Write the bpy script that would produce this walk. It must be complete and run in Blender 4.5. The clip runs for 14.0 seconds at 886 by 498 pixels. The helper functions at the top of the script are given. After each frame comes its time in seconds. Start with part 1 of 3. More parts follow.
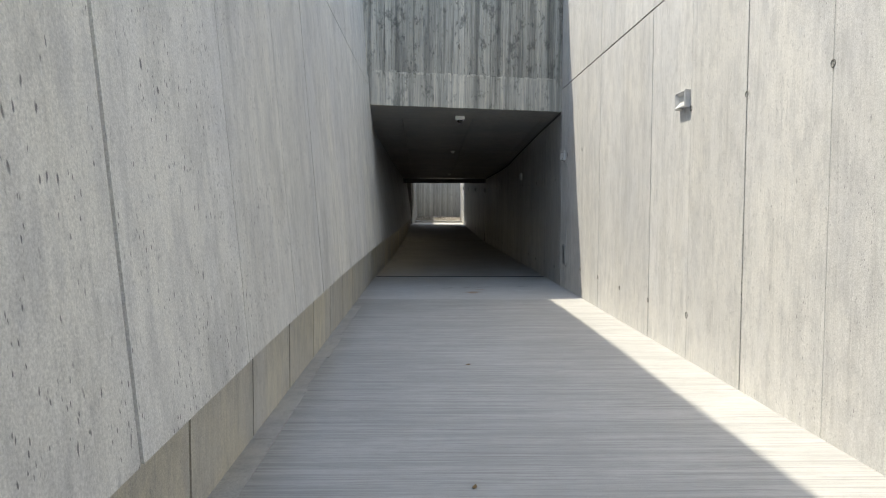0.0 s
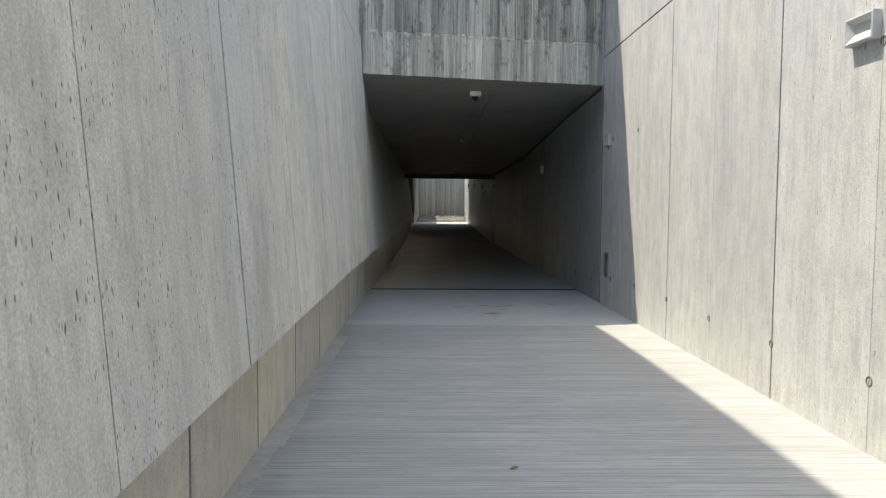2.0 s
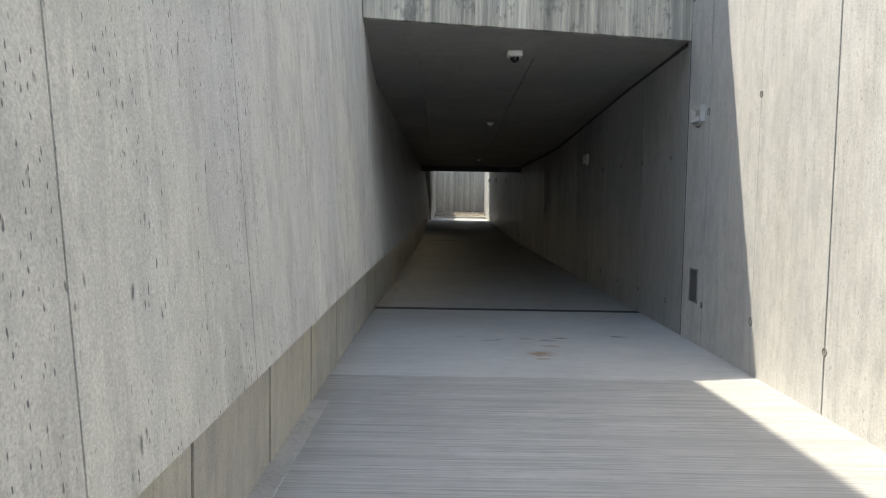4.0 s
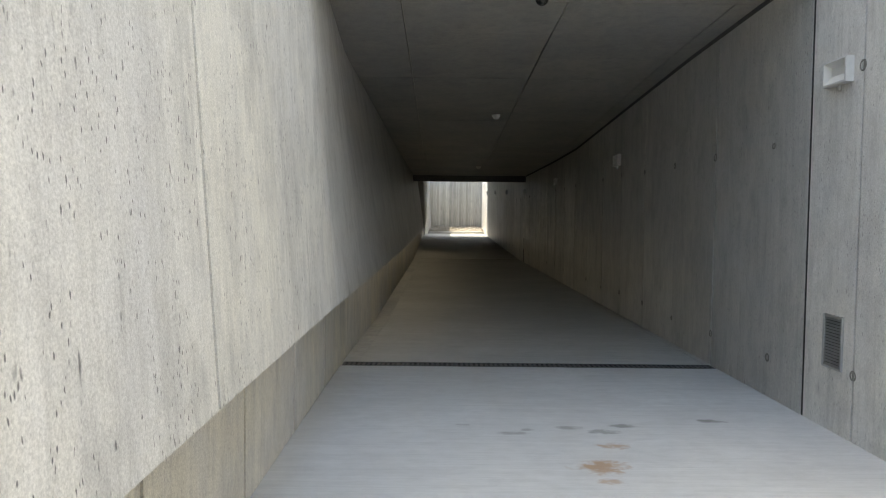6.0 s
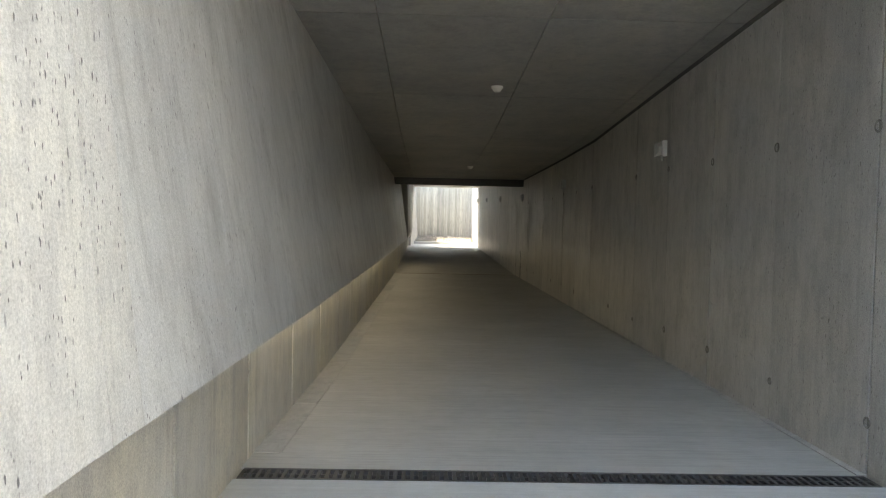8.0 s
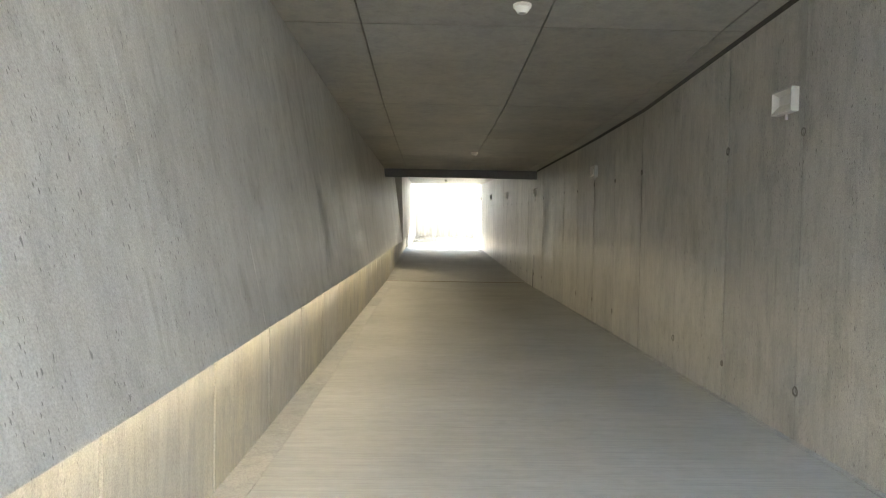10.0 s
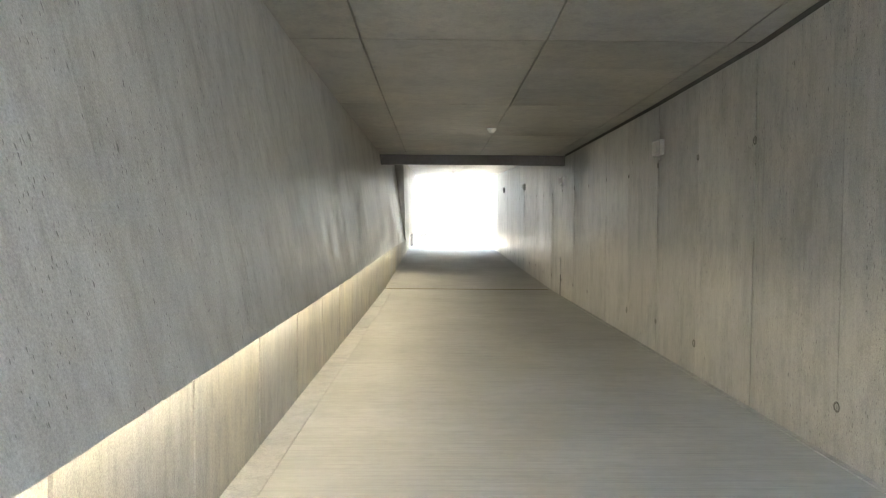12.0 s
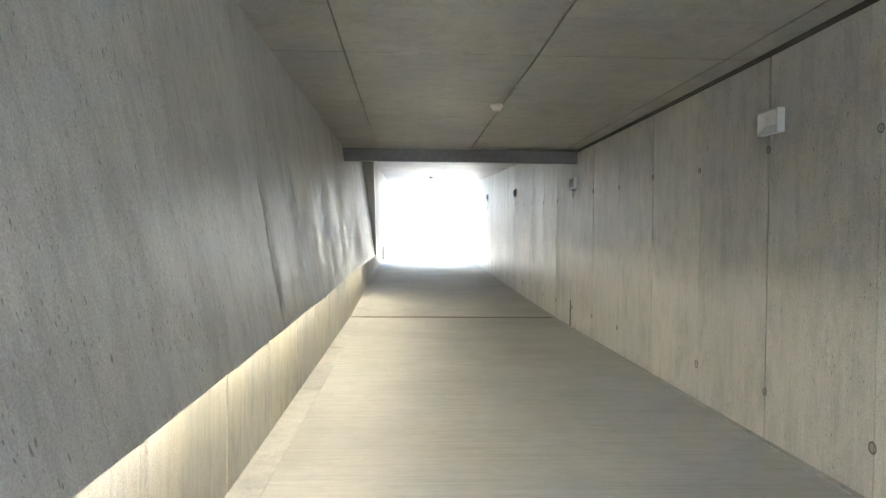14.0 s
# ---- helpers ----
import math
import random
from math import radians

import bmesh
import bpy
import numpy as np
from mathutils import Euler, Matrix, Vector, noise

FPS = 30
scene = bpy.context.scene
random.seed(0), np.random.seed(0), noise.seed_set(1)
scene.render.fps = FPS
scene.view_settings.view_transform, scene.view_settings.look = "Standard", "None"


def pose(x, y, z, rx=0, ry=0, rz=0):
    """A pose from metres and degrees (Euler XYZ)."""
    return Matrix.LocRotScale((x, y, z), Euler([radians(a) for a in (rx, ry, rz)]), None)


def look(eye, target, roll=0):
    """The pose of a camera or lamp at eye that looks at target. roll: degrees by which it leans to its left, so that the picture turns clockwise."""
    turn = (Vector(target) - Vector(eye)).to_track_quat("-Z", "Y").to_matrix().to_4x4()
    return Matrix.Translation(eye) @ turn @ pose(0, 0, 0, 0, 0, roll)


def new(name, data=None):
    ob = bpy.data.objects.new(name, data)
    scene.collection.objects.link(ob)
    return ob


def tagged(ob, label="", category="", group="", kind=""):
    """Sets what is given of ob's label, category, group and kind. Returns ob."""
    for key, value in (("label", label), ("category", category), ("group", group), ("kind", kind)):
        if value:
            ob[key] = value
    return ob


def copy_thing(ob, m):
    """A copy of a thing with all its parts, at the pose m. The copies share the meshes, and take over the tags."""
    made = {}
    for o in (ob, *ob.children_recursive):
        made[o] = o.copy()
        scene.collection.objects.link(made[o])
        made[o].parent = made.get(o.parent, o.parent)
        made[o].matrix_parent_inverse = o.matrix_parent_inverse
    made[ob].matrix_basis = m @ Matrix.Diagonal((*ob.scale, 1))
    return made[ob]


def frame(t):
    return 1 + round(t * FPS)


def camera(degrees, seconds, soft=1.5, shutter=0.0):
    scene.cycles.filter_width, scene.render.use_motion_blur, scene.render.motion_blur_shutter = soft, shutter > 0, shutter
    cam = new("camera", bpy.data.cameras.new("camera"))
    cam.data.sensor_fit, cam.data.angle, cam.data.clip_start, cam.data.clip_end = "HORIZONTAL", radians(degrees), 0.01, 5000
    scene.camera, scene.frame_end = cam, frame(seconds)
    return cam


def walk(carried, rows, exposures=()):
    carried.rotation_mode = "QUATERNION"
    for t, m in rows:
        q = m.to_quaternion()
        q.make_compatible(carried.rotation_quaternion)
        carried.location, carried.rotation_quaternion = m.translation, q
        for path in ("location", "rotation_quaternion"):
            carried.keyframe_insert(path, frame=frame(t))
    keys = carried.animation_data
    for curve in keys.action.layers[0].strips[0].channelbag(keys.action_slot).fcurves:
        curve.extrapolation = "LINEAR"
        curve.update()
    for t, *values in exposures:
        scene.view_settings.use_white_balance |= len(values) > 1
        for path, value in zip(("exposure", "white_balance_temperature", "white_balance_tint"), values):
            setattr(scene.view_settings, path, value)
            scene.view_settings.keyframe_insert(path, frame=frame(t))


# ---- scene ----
cam = camera(63.5, 14.0, soft=1.1)
PATH = [
    (0, (0.174, 0.574, 1.408), (0.22, 2.57, 1.292), 0.2),
    (0.5, (0.172, 1.225, 1.426), (0.214, 3.221, 1.313), 0.0),
    (1, (0.114, 1.881, 1.416), (0.161, 3.878, 1.313), 0.1),
    (1.5, (0.121, 2.542, 1.408), (0.17, 4.538, 1.296), 0.3),
    (2, (0.082, 3.182, 1.392), (0.126, 5.178, 1.272), 0.4),
    (2.5, (0.048, 3.819, 1.406), (0.084, 5.815, 1.279), 0.5),
    (3, (0.018, 4.499, 1.415), (0.031, 6.495, 1.286), 0.9),
    (3.2, (0.024, 4.763, 1.415), (0.027, 6.758, 1.279), 1.1),
    (5.5, (0.024, 7.868, 1.369), (0.024, 9.865, 1.262), 0.7),
    (6, (0.033, 8.531, 1.375), (0.043, 10.529, 1.283), 0.6),
    (6.5, (0.062, 9.218, 1.38), (0.088, 11.216, 1.3), 0.8),
    (7, (0.111, 9.897, 1.376), (0.147, 11.896, 1.309), 0.6),
    (7.5, (0.116, 10.611, 1.36), (0.157, 12.609, 1.295), 0.8),
    (8, (0.131, 11.309, 1.342), (0.173, 13.308, 1.278), 1.2),
    (10.3, (0.261, 14.546, 1.339), (0.297, 16.544, 1.275), 0.9),
    (10.5, (0.275, 14.811, 1.332), (0.304, 16.809, 1.259), 0.7),
    (11, (0.26, 15.49, 1.347), (0.287, 17.488, 1.274), 0.3),
    (11.5, (0.272, 16.197, 1.352), (0.292, 18.196, 1.28), 0.3),
    (12, (0.261, 16.854, 1.362), (0.279, 18.852, 1.287), 0.4),
    (12.5, (0.249, 17.558, 1.37), (0.268, 19.556, 1.29), 0.4),
    (13, (0.225, 18.276, 1.386), (0.259, 20.274, 1.308), 0.5),
    (13.5, (0.185, 18.964, 1.372), (0.247, 20.962, 1.308), 0.4),
    (14, (0.151, 19.654, 1.394), (0.249, 21.651, 1.348), 0.5),
]
EXPOSURES = [(0.0, 1.33, 7450, 5), (1.5, 1.38, 7450, 5), (3.0, 1.45, 7450, 5), (5.5, 2.2, 8000, 5), (6.5, 2.8, 8300, 4), (7.5, 3.4, 8500, 4),
             (8.0, 3.55, 8450, 5), (10.5, 5.4, 8150, 4), (11.0, 5.55, 7950, 4), (12.5, 5.95, 7300, 4), (14.0, 6.3, 6850, 4)]
walk(cam, [(t, look(eye, target, roll)) for t, eye, target, roll in PATH], EXPOSURES)

# ---- world and sun ----
SUN_TO = Vector((-0.417, 0.20, 1.0)).normalized()   # towards the sun
world = bpy.data.worlds.new("sky")
scene.world = world
world.use_nodes = True
wn = world.node_tree
sky = wn.nodes.new("ShaderNodeTexSky")
sky.sky_type = 'NISHITA'
sky.sun_disc = False
sky.sun_elevation = math.asin(SUN_TO.z)
sky.sun_rotation = math.atan2(SUN_TO.x, SUN_TO.y)
wn.links.new(sky.outputs[0], wn.nodes["Background"].inputs[0])
wn.nodes["Background"].inputs[1].default_value = 0.2
sun = new("sun", bpy.data.lights.new("sun", 'SUN'))
sun.data.energy = 2.2
sun.data.angle = radians(0.53)
sun.data.color = (1.0, 0.97, 0.94)
sun.matrix_world = look((0, 0, 30), Vector((0, 0, 30)) - SUN_TO)


# ---- materials ----
class Mat:
    """A node material with a few short ways to chain nodes."""

    def __init__(self, name, rough=0.8, metal=0.0, tilt=0.0):
        self.m = bpy.data.materials.new(name)
        self.m.use_nodes = True
        self.t = self.m.node_tree
        self.b = self.t.nodes["Principled BSDF"]
        self.b.inputs["Roughness"].default_value = rough
        self.b.inputs["Metallic"].default_value = metal
        self.pos = self.t.nodes.new("ShaderNodeNewGeometry").outputs["Position"]
        if tilt:                                # grain that follows inclined formwork
            sep, com = self.t.nodes.new("ShaderNodeSeparateXYZ"), self.t.nodes.new("ShaderNodeCombineXYZ")
            self.t.links.new(self.pos, sep.inputs[0])
            for i in (0, 2):
                self.t.links.new(sep.outputs[i], com.inputs[i])
            self.t.links.new(self.math('MULTIPLY_ADD', sep.outputs[2], tilt, sep.outputs[1]), com.inputs[1])
            self.pos = com.outputs[0]

    def node(self, kind, **values):
        n = self.t.nodes.new(kind)
        for k, v in values.items():
            n.inputs[k].default_value = v
        return n

    def scaled(self, s):
        n = self.node("ShaderNodeMapping")
        n.inputs["Scale"].default_value = s
        self.t.links.new(self.pos, n.inputs["Vector"])
        return n.outputs[0]

    def noise(self, s, scale=1.0, detail=4.0, rough=0.55):
        n = self.node("ShaderNodeTexNoise", Scale=scale, Detail=detail, Roughness=rough)
        self.t.links.new(self.scaled(s), n.inputs["Vector"])
        return n.outputs["Fac"]

    def voronoi(self, s, scale=1.0):
        n = self.node("ShaderNodeTexVoronoi", Scale=scale)
        wave = self.node("ShaderNodeTexNoise", Scale=scale * 1.7, Detail=2.0)
        at = self.scaled(s)
        self.t.links.new(at, wave.inputs["Vector"])
        move = self.t.nodes.new("ShaderNodeVectorMath")
        move.operation = 'MULTIPLY_ADD'
        self.t.links.new(wave.outputs["Color"], move.inputs[0])
        move.inputs[1].default_value = (0.5 / scale,) * 3
        self.t.links.new(at, move.inputs[2])
        self.t.links.new(move.outputs[0], n.inputs["Vector"])
        return n.outputs["Distance"]

    def ramp(self, fac, stops):
        n = self.node("ShaderNodeValToRGB")
        e = n.color_ramp.elements
        while len(e) < len(stops):
            e.new(0.5)
        for item, (p, c) in zip(e, stops):
            item.position = p
            item.color = (c, c, c, 1) if not isinstance(c, tuple) else (*c, 1)
        self.t.links.new(fac, n.inputs["Fac"])
        return n.outputs["Color"]

    def mix(self, fac, a, b, kind='MIX'):
        n = self.t.nodes.new("ShaderNodeMix")
        n.data_type = 'RGBA'
        n.blend_type = kind
        for slot, v in ((0, fac), (6, a), (7, b)):
            sock = n.inputs[slot]
            if isinstance(v, (int, float)):
                sock.default_value = v if slot == 0 else (v, v, v, 1)
            elif isinstance(v, tuple):
                sock.default_value = (*v, 1)
            else:
                self.t.links.new(v, sock)
        return n.outputs[2]

    def math(self, op, a, b=0.0, c=0.0):
        n = self.t.nodes.new("ShaderNodeMath")
        n.operation = op
        for sock, v in zip(n.inputs, (a, b, c)):
            if isinstance(v, (int, float)):
                sock.default_value = v
            else:
                self.t.links.new(v, sock)
        return n.outputs[0]

    def axis(self, k):
        n = self.t.nodes.new("ShaderNodeSeparateXYZ")
        self.t.links.new(self.pos, n.inputs[0])
        return n.outputs[k]

    def random(self):
        return self.t.nodes.new("ShaderNodeObjectInfo").outputs["Random"]

    def island(self):
        return self.t.nodes.new("ShaderNodeNewGeometry").outputs["Random Per Island"]

    def done(self, colour, height=None, strength=0.3, distance=0.004, rough=None):
        if isinstance(colour, tuple):
            self.b.inputs["Base Color"].default_value = (*colour, 1)
        else:
            self.t.links.new(colour, self.b.inputs["Base Color"])
        if rough is not None:
            self.t.links.new(rough, self.b.inputs["Roughness"])
        if height is not None:
            n = self.node("ShaderNodeBump", Strength=strength, Distance=distance)
            self.t.links.new(height, n.inputs["Height"])
            self.t.links.new(n.outputs[0], self.b.inputs["Normal"])
        return self.m


def concrete(name, base, holes=0.5, streak=0.35, vary=0.08, rough=(0.62, 0.85), warm=(1.03, 1.0, 0.93), per='object', gloss=0.0, blots=0.5, tilt=0.0):
    """Cast concrete: clouds, vertical runs, formwork grain, air holes of three sizes."""
    k = Mat(name, tilt=tilt)
    cloud = k.noise((1, 1, 0.55), 0.9, 6, 0.62)
    runs = k.noise((3.4, 3.4, 0.3), 1.0, 7, 0.7)
    grain = k.noise((34, 34, 1.6), 1.0, 5, 0.7)
    fine = k.noise((1, 1, 1), 130, 3, 0.7)
    mid = k.noise((1, 1, 0.45), 8, 6, 0.7)
    blot = k.noise((1, 1, 0.6), 2.6, 7, 0.72)
    c = k.mix(k.ramp(cloud, ((0.3, 0.0), (0.72, 1.0))), tuple(base * (1 - vary) for _ in range(3)), tuple(base * w * (1 + vary) for w in warm))
    c = k.mix(k.ramp(runs, ((0.50, 0.0), (0.72, streak))), c, (base * 0.55, base * 0.54, base * 0.50))
    c = k.mix(k.ramp(runs, ((0.28, streak * 0.5), (0.42, 0.0))), c, tuple(min(0.9, base * 1.22) for _ in range(3)))
    drip = k.noise((10, 10, 0.7), 1.0, 5, 0.65)
    c = k.mix(k.ramp(drip, ((0.60, 0.0), (0.70, streak * 0.9))), c, (base * 0.47, base * 0.46, base * 0.43))
    c = k.mix(k.ramp(mid, ((0.36, 0.45), (0.54, 0.0))), c, tuple(base * 0.66 for _ in range(3)))
    c = k.mix(k.ramp(blot, ((0.52, 0.0), (0.66, blots * 0.6))), c, (base * 0.56, base * 0.56, base * 0.54))
    c = k.mix(1.0, c, k.ramp(grain, ((0.28, 0.88), (0.5, 1.0), (0.75, 1.06))), 'MULTIPLY')
    c = k.mix(1.0, c, k.ramp(fine, ((0.3, 0.76), (0.7, 1.16))), 'MULTIPLY')
    speckle = k.noise((1, 1, 0.5), 38, 5, 0.75)
    c = k.mix(k.ramp(speckle, ((0.60, 0.0), (0.68, 0.45))), c, tuple(base * 0.5 for _ in range(3)))
    c = k.mix(k.ramp(speckle, ((0.30, 0.35), (0.38, 0.0))), c, tuple(min(0.9, base * 1.25) for _ in range(3)))
    tone = k.random() if per == 'object' else k.island()
    c = k.mix(1.0, c, k.ramp(tone, ((0.0, 0.93), (1.0, 1.05))), 'MULTIPLY')
    masks = []
    for size, far, where, edge in ((8, 0.085, 2.1, 0.58), (15, 0.12, 3.3, 0.54), (30, 0.16, 2.6, 0.48), (62, 0.21, 4.0, 0.47)):
        hole = k.ramp(k.voronoi((1, 1, 0.36), size), ((far * 0.55, 1.0), (far, 0.0)))
        masks.append(k.math('MULTIPLY', hole, k.ramp(k.noise((1, 1, 0.7), where, 4, 0.65), ((edge, 0.0), (edge + 0.06, 1.0)))))
    pits = k.math('MULTIPLY', k.math('MAXIMUM', k.math('MAXIMUM', masks[0], masks[1]), k.math('MAXIMUM', masks[2], masks[3])), holes)
    c = k.mix(pits, c, tuple(base * 0.2 for _ in range(3)))
    h = k.math('SUBTRACT', k.math('ADD', k.math('MULTIPLY', fine, 0.35), k.math('ADD', k.math('MULTIPLY', mid, 0.6), k.math('MULTIPLY', grain, 0.5))), k.math('MULTIPLY', pits, 1.8))
    r = k.ramp(cloud, ((0.2, rough[1]), (0.8, rough[0])))
    if gloss:
        r = k.mix(k.ramp(runs, ((0.42, 0.0), (0.6, 1.0))), r, gloss)
    return k.done(c, h, 0.4, 0.006, r)


def boarded(name, base, dirt=0.45):
    """Board-marked concrete, weathered dark by runs."""
    k = Mat(name, 0.9)
    grainy = k.noise((45, 45, 1.6), 1.0, 7, 0.75)
    runs = k.noise((7, 7, 0.22), 1.0, 8, 0.75)
    blot = k.noise((1, 1, 0.55), 5.0, 8, 0.75)
    flake = k.noise((1, 1, 0.4), 16, 6, 0.75)
    c = k.mix(k.ramp(grainy, ((0.32, 0.0), (0.70, 1.0))), (base * 0.6, base * 0.59, base * 0.55), (base * 1.2, base * 1.12, base * 0.95))
    c = k.mix(k.ramp(runs, ((0.44, 0.0), (0.58, dirt))), c, (base * 0.26, base * 0.26, base * 0.24))
    c = k.mix(k.ramp(blot, ((0.54, 0.0), (0.62, dirt))), c, (base * 0.22, base * 0.22, base * 0.20))
    c = k.mix(k.ramp(flake, ((0.58, 0.0), (0.64, dirt))), c, (base * 0.2, base * 0.2, base * 0.18))
    c = k.mix(1.0, c, k.ramp(k.random(), ((0.0, 0.78), (1.0, 1.15))), 'MULTIPLY')
    return k.done(c, k.math('ADD', grainy, k.math('MULTIPLY', blot, 0.8)), 0.8, 0.008)


def brushed(name, base, ridge, tint=(1.0, 1.0, 0.99), stains=()):
    """Floor concrete broomed across the way; stains: (x, y, width, length, colour, strength)."""
    k = Mat(name, 0.8)
    lines = k.noise((0.9, 58, 1), 1.0, 7, 0.78)
    broad = k.noise((0.3, 8, 1), 1.0, 6, 0.7)
    cloud = k.noise((1, 1, 1), 0.8, 6, 0.65)
    mott = k.noise((1, 1.6, 1), 7, 6, 0.72)
    fine = k.noise((1, 1, 1), 150, 3, 0.7)
    c = k.mix(k.ramp(cloud, ((0.3, 0.0), (0.7, 1.0))), tuple(base * 0.86 * w for w in tint), tuple(base * 1.07 * w for w in tint))
    c = k.mix(k.ramp(mott, ((0.36, 0.35), (0.55, 0.0))), c, tuple(base * 0.72 * w for w in tint))
    c = k.mix(k.ramp(lines, ((0.38, ridge), (0.52, 0.0))), c, tuple(base * 0.50 * w for w in tint))
    c = k.mix(k.ramp(lines, ((0.55, 0.0), (0.68, ridge * 0.6))), c, tuple(min(0.9, base * 1.3 * w) for w in tint))
    c = k.mix(k.ramp(broad, ((0.36, ridge * 0.8), (0.52, 0.0))), c, tuple(base * 0.66 * w for w in tint))
    c = k.mix(1.0, c, k.ramp(fine, ((0.3, 0.88), (0.7, 1.09))), 'MULTIPLY')
    speck = k.math('MULTIPLY', k.ramp(k.voronoi((1, 2.6, 1), 24), ((0.04, 1.0), (0.09, 0.0))), k.ramp(k.noise((1, 1, 1), 3.3, 4, 0.65), ((0.50, 0.0), (0.58, 0.9))))
    c = k.mix(speck, c, tuple(base * 0.25 for _ in range(3)))
    wob = k.noise((1, 1, 1), 9, 5, 0.7)
    for x, y, w, l, colour, strength in stains:
        dx = k.math('DIVIDE', k.math('SUBTRACT', k.axis(0), x), w)
        dy = k.math('DIVIDE', k.math('SUBTRACT', k.axis(1), y), l)
        d = k.math('ADD', k.math('ADD', k.math('MULTIPLY', dx, dx), k.math('MULTIPLY', dy, dy)), k.math('MULTIPLY', k.math('SUBTRACT', wob, 0.5), 4.5))
        c = k.mix(k.ramp(d, ((0.1, strength), (1.0, 0.0))), c, colour)
    h = k.math('ADD', lines, k.math('ADD', k.math('MULTIPLY', broad, 0.7), k.math('MULTIPLY', fine, 0.2)))
    return k.done(c, h, 0.7 * (0.35 + ridge), 0.006, k.ramp(cloud, ((0.3, 0.85), (0.7, 0.66))))


def plain(name, colour, rough=0.5, metal=0.0, wear=0.12, scale=18):
    k = Mat(name, rough, metal)
    n = k.noise((1, 1, 1), scale, 4, 0.6)
    c = k.mix(k.ramp(n, ((0.35, 0.0), (0.75, 1.0))), tuple(v * (1 - wear) for v in colour), tuple(min(1, v * (1 + wear)) for v in colour))
    return k.done(c, n, 0.1, 0.002)


WALL = concrete("cast_concrete_wall", 0.63, holes=0.9, streak=0.42, vary=0.12, blots=0.75, warm=(1.03, 1.0, 0.90))
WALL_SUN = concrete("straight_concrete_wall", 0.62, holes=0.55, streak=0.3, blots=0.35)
# same concrete for the tunnel, its base darkened to carry the tunnel's shade
WALL_SHADED = concrete("concrete_wall_shaded", 0.48, holes=0.7, streak=0.35, rough=(0.42, 0.62), gloss=0.33, blots=0.8, vary=0.12)
# inner leaning wall: inclined grain, with portal shade put into a darker, cooler base
WALL_LEAN_SHADED = concrete("leaning_wall_shaded", 0.58, holes=0.7, streak=0.42, rough=(0.42, 0.62), gloss=0.33, blots=0.8, vary=0.12, tilt=0.27, warm=(1.0, 1.0, 0.97))
PLINTH = concrete("plinth_concrete", 0.55, holes=0.25, streak=0.4, warm=(1.07, 1.0, 0.80))
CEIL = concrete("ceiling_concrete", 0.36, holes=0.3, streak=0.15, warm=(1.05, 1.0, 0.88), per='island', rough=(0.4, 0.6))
BOARD = boarded("board_marked_concrete", 0.54, 0.75)
BAND = boarded("lintel_concrete", 0.68, 0.65)
BACK = boarded("far_board_concrete", 0.5, 0.25)
FLOOR_OUT = brushed("broomed_concrete", 0.49, 0.8, (1.0, 0.985, 0.95))
DARK_MARK, RUST = (0.17, 0.165, 0.15), (0.36, 0.22, 0.12)
FLOOR_PAD = brushed("pale_smooth_concrete", 0.56, 0.2, (1.0, 1.0, 0.98), (
    (1.09, 12.78, 0.10, 0.07, RUST, 0.7), (0.94, 12.42, 0.17, 0.12, RUST, 0.85), (0.93, 12.2, 0.07, 0.05, RUST, 0.6), (1.10, 13.07, 0.12, 0.06, DARK_MARK, 0.6),
    (0.90, 13.15, 0.10, 0.05, DARK_MARK, 0.55), (1.24, 13.2, 0.11, 0.05, DARK_MARK, 0.7), (1.90, 13.33, 0.10, 0.05, DARK_MARK, 0.8),
    (0.51, 13.02, 0.10, 0.04, DARK_MARK, 0.5), (0.62, 13.1, 0.05, 0.03, DARK_MARK, 0.5), (0.2, 13.2, 0.05, 0.03, DARK_MARK, 0.4)))
FLOOR_IN = brushed("trowelled_concrete", 0.50, 0.3, (1.0, 0.99, 0.95))
STRIP = concrete("edge_strip_concrete", 0.50, holes=0.4, streak=0.2)
JOINT = plain("dark_joint", (0.09, 0.09, 0.085), 0.95)
FILL = concrete("rough_joint_fill", 0.42, holes=1.0, streak=0.5)
SEAL = plain("black_seal", (0.015, 0.015, 0.015), 0.7)
STEEL = plain("grey_painted_steel", (0.10, 0.10, 0.105), 0.5, 0.0)
GRATE = plain("cast_iron", (0.085, 0.085, 0.088), 0.5, 0.4)
# second drain's iron: the light on its bars put into a paler tan
GRATE_LIT = plain("lit_tan_iron", (0.26, 0.23, 0.17), 0.7, 0.1)
PIT = plain("drain_channel", (0.03, 0.03, 0.028), 0.9)
GREY = plain("grey_paint", (0.50, 0.50, 0.50), 0.45, 0.0, 0.05)
WHITE = plain("white_plastic", (0.82, 0.82, 0.80), 0.4, 0.0, 0.04)
LENS = plain("frosted_reflector", (0.62, 0.62, 0.61), 0.3, 0.0, 0.03)
BLACK = plain("black_plastic", (0.02, 0.02, 0.02), 0.25)
ALU = plain("galvanised_steel", (0.42, 0.43, 0.44), 0.4, 0.7)
EARTH = plain("dry_earth", (0.20, 0.175, 0.14), 0.95, 0, 0.3, 6)
GRASS = plain("rough_grass", (0.07, 0.10, 0.035), 0.9, 0, 0.35, 5)


# ---- helpers for meshes ----
def mesh_of(name, bm, material):
    me = bpy.data.meshes.new(name)
    bm.to_mesh(me)
    bm.free()
    me.materials.append(material)
    return me


def part(name, bm, material, parent, label=""):
    ob = new(name, mesh_of(name, bm, material))
    ob.parent = parent
    if label:
        ob["label"] = label
    return ob


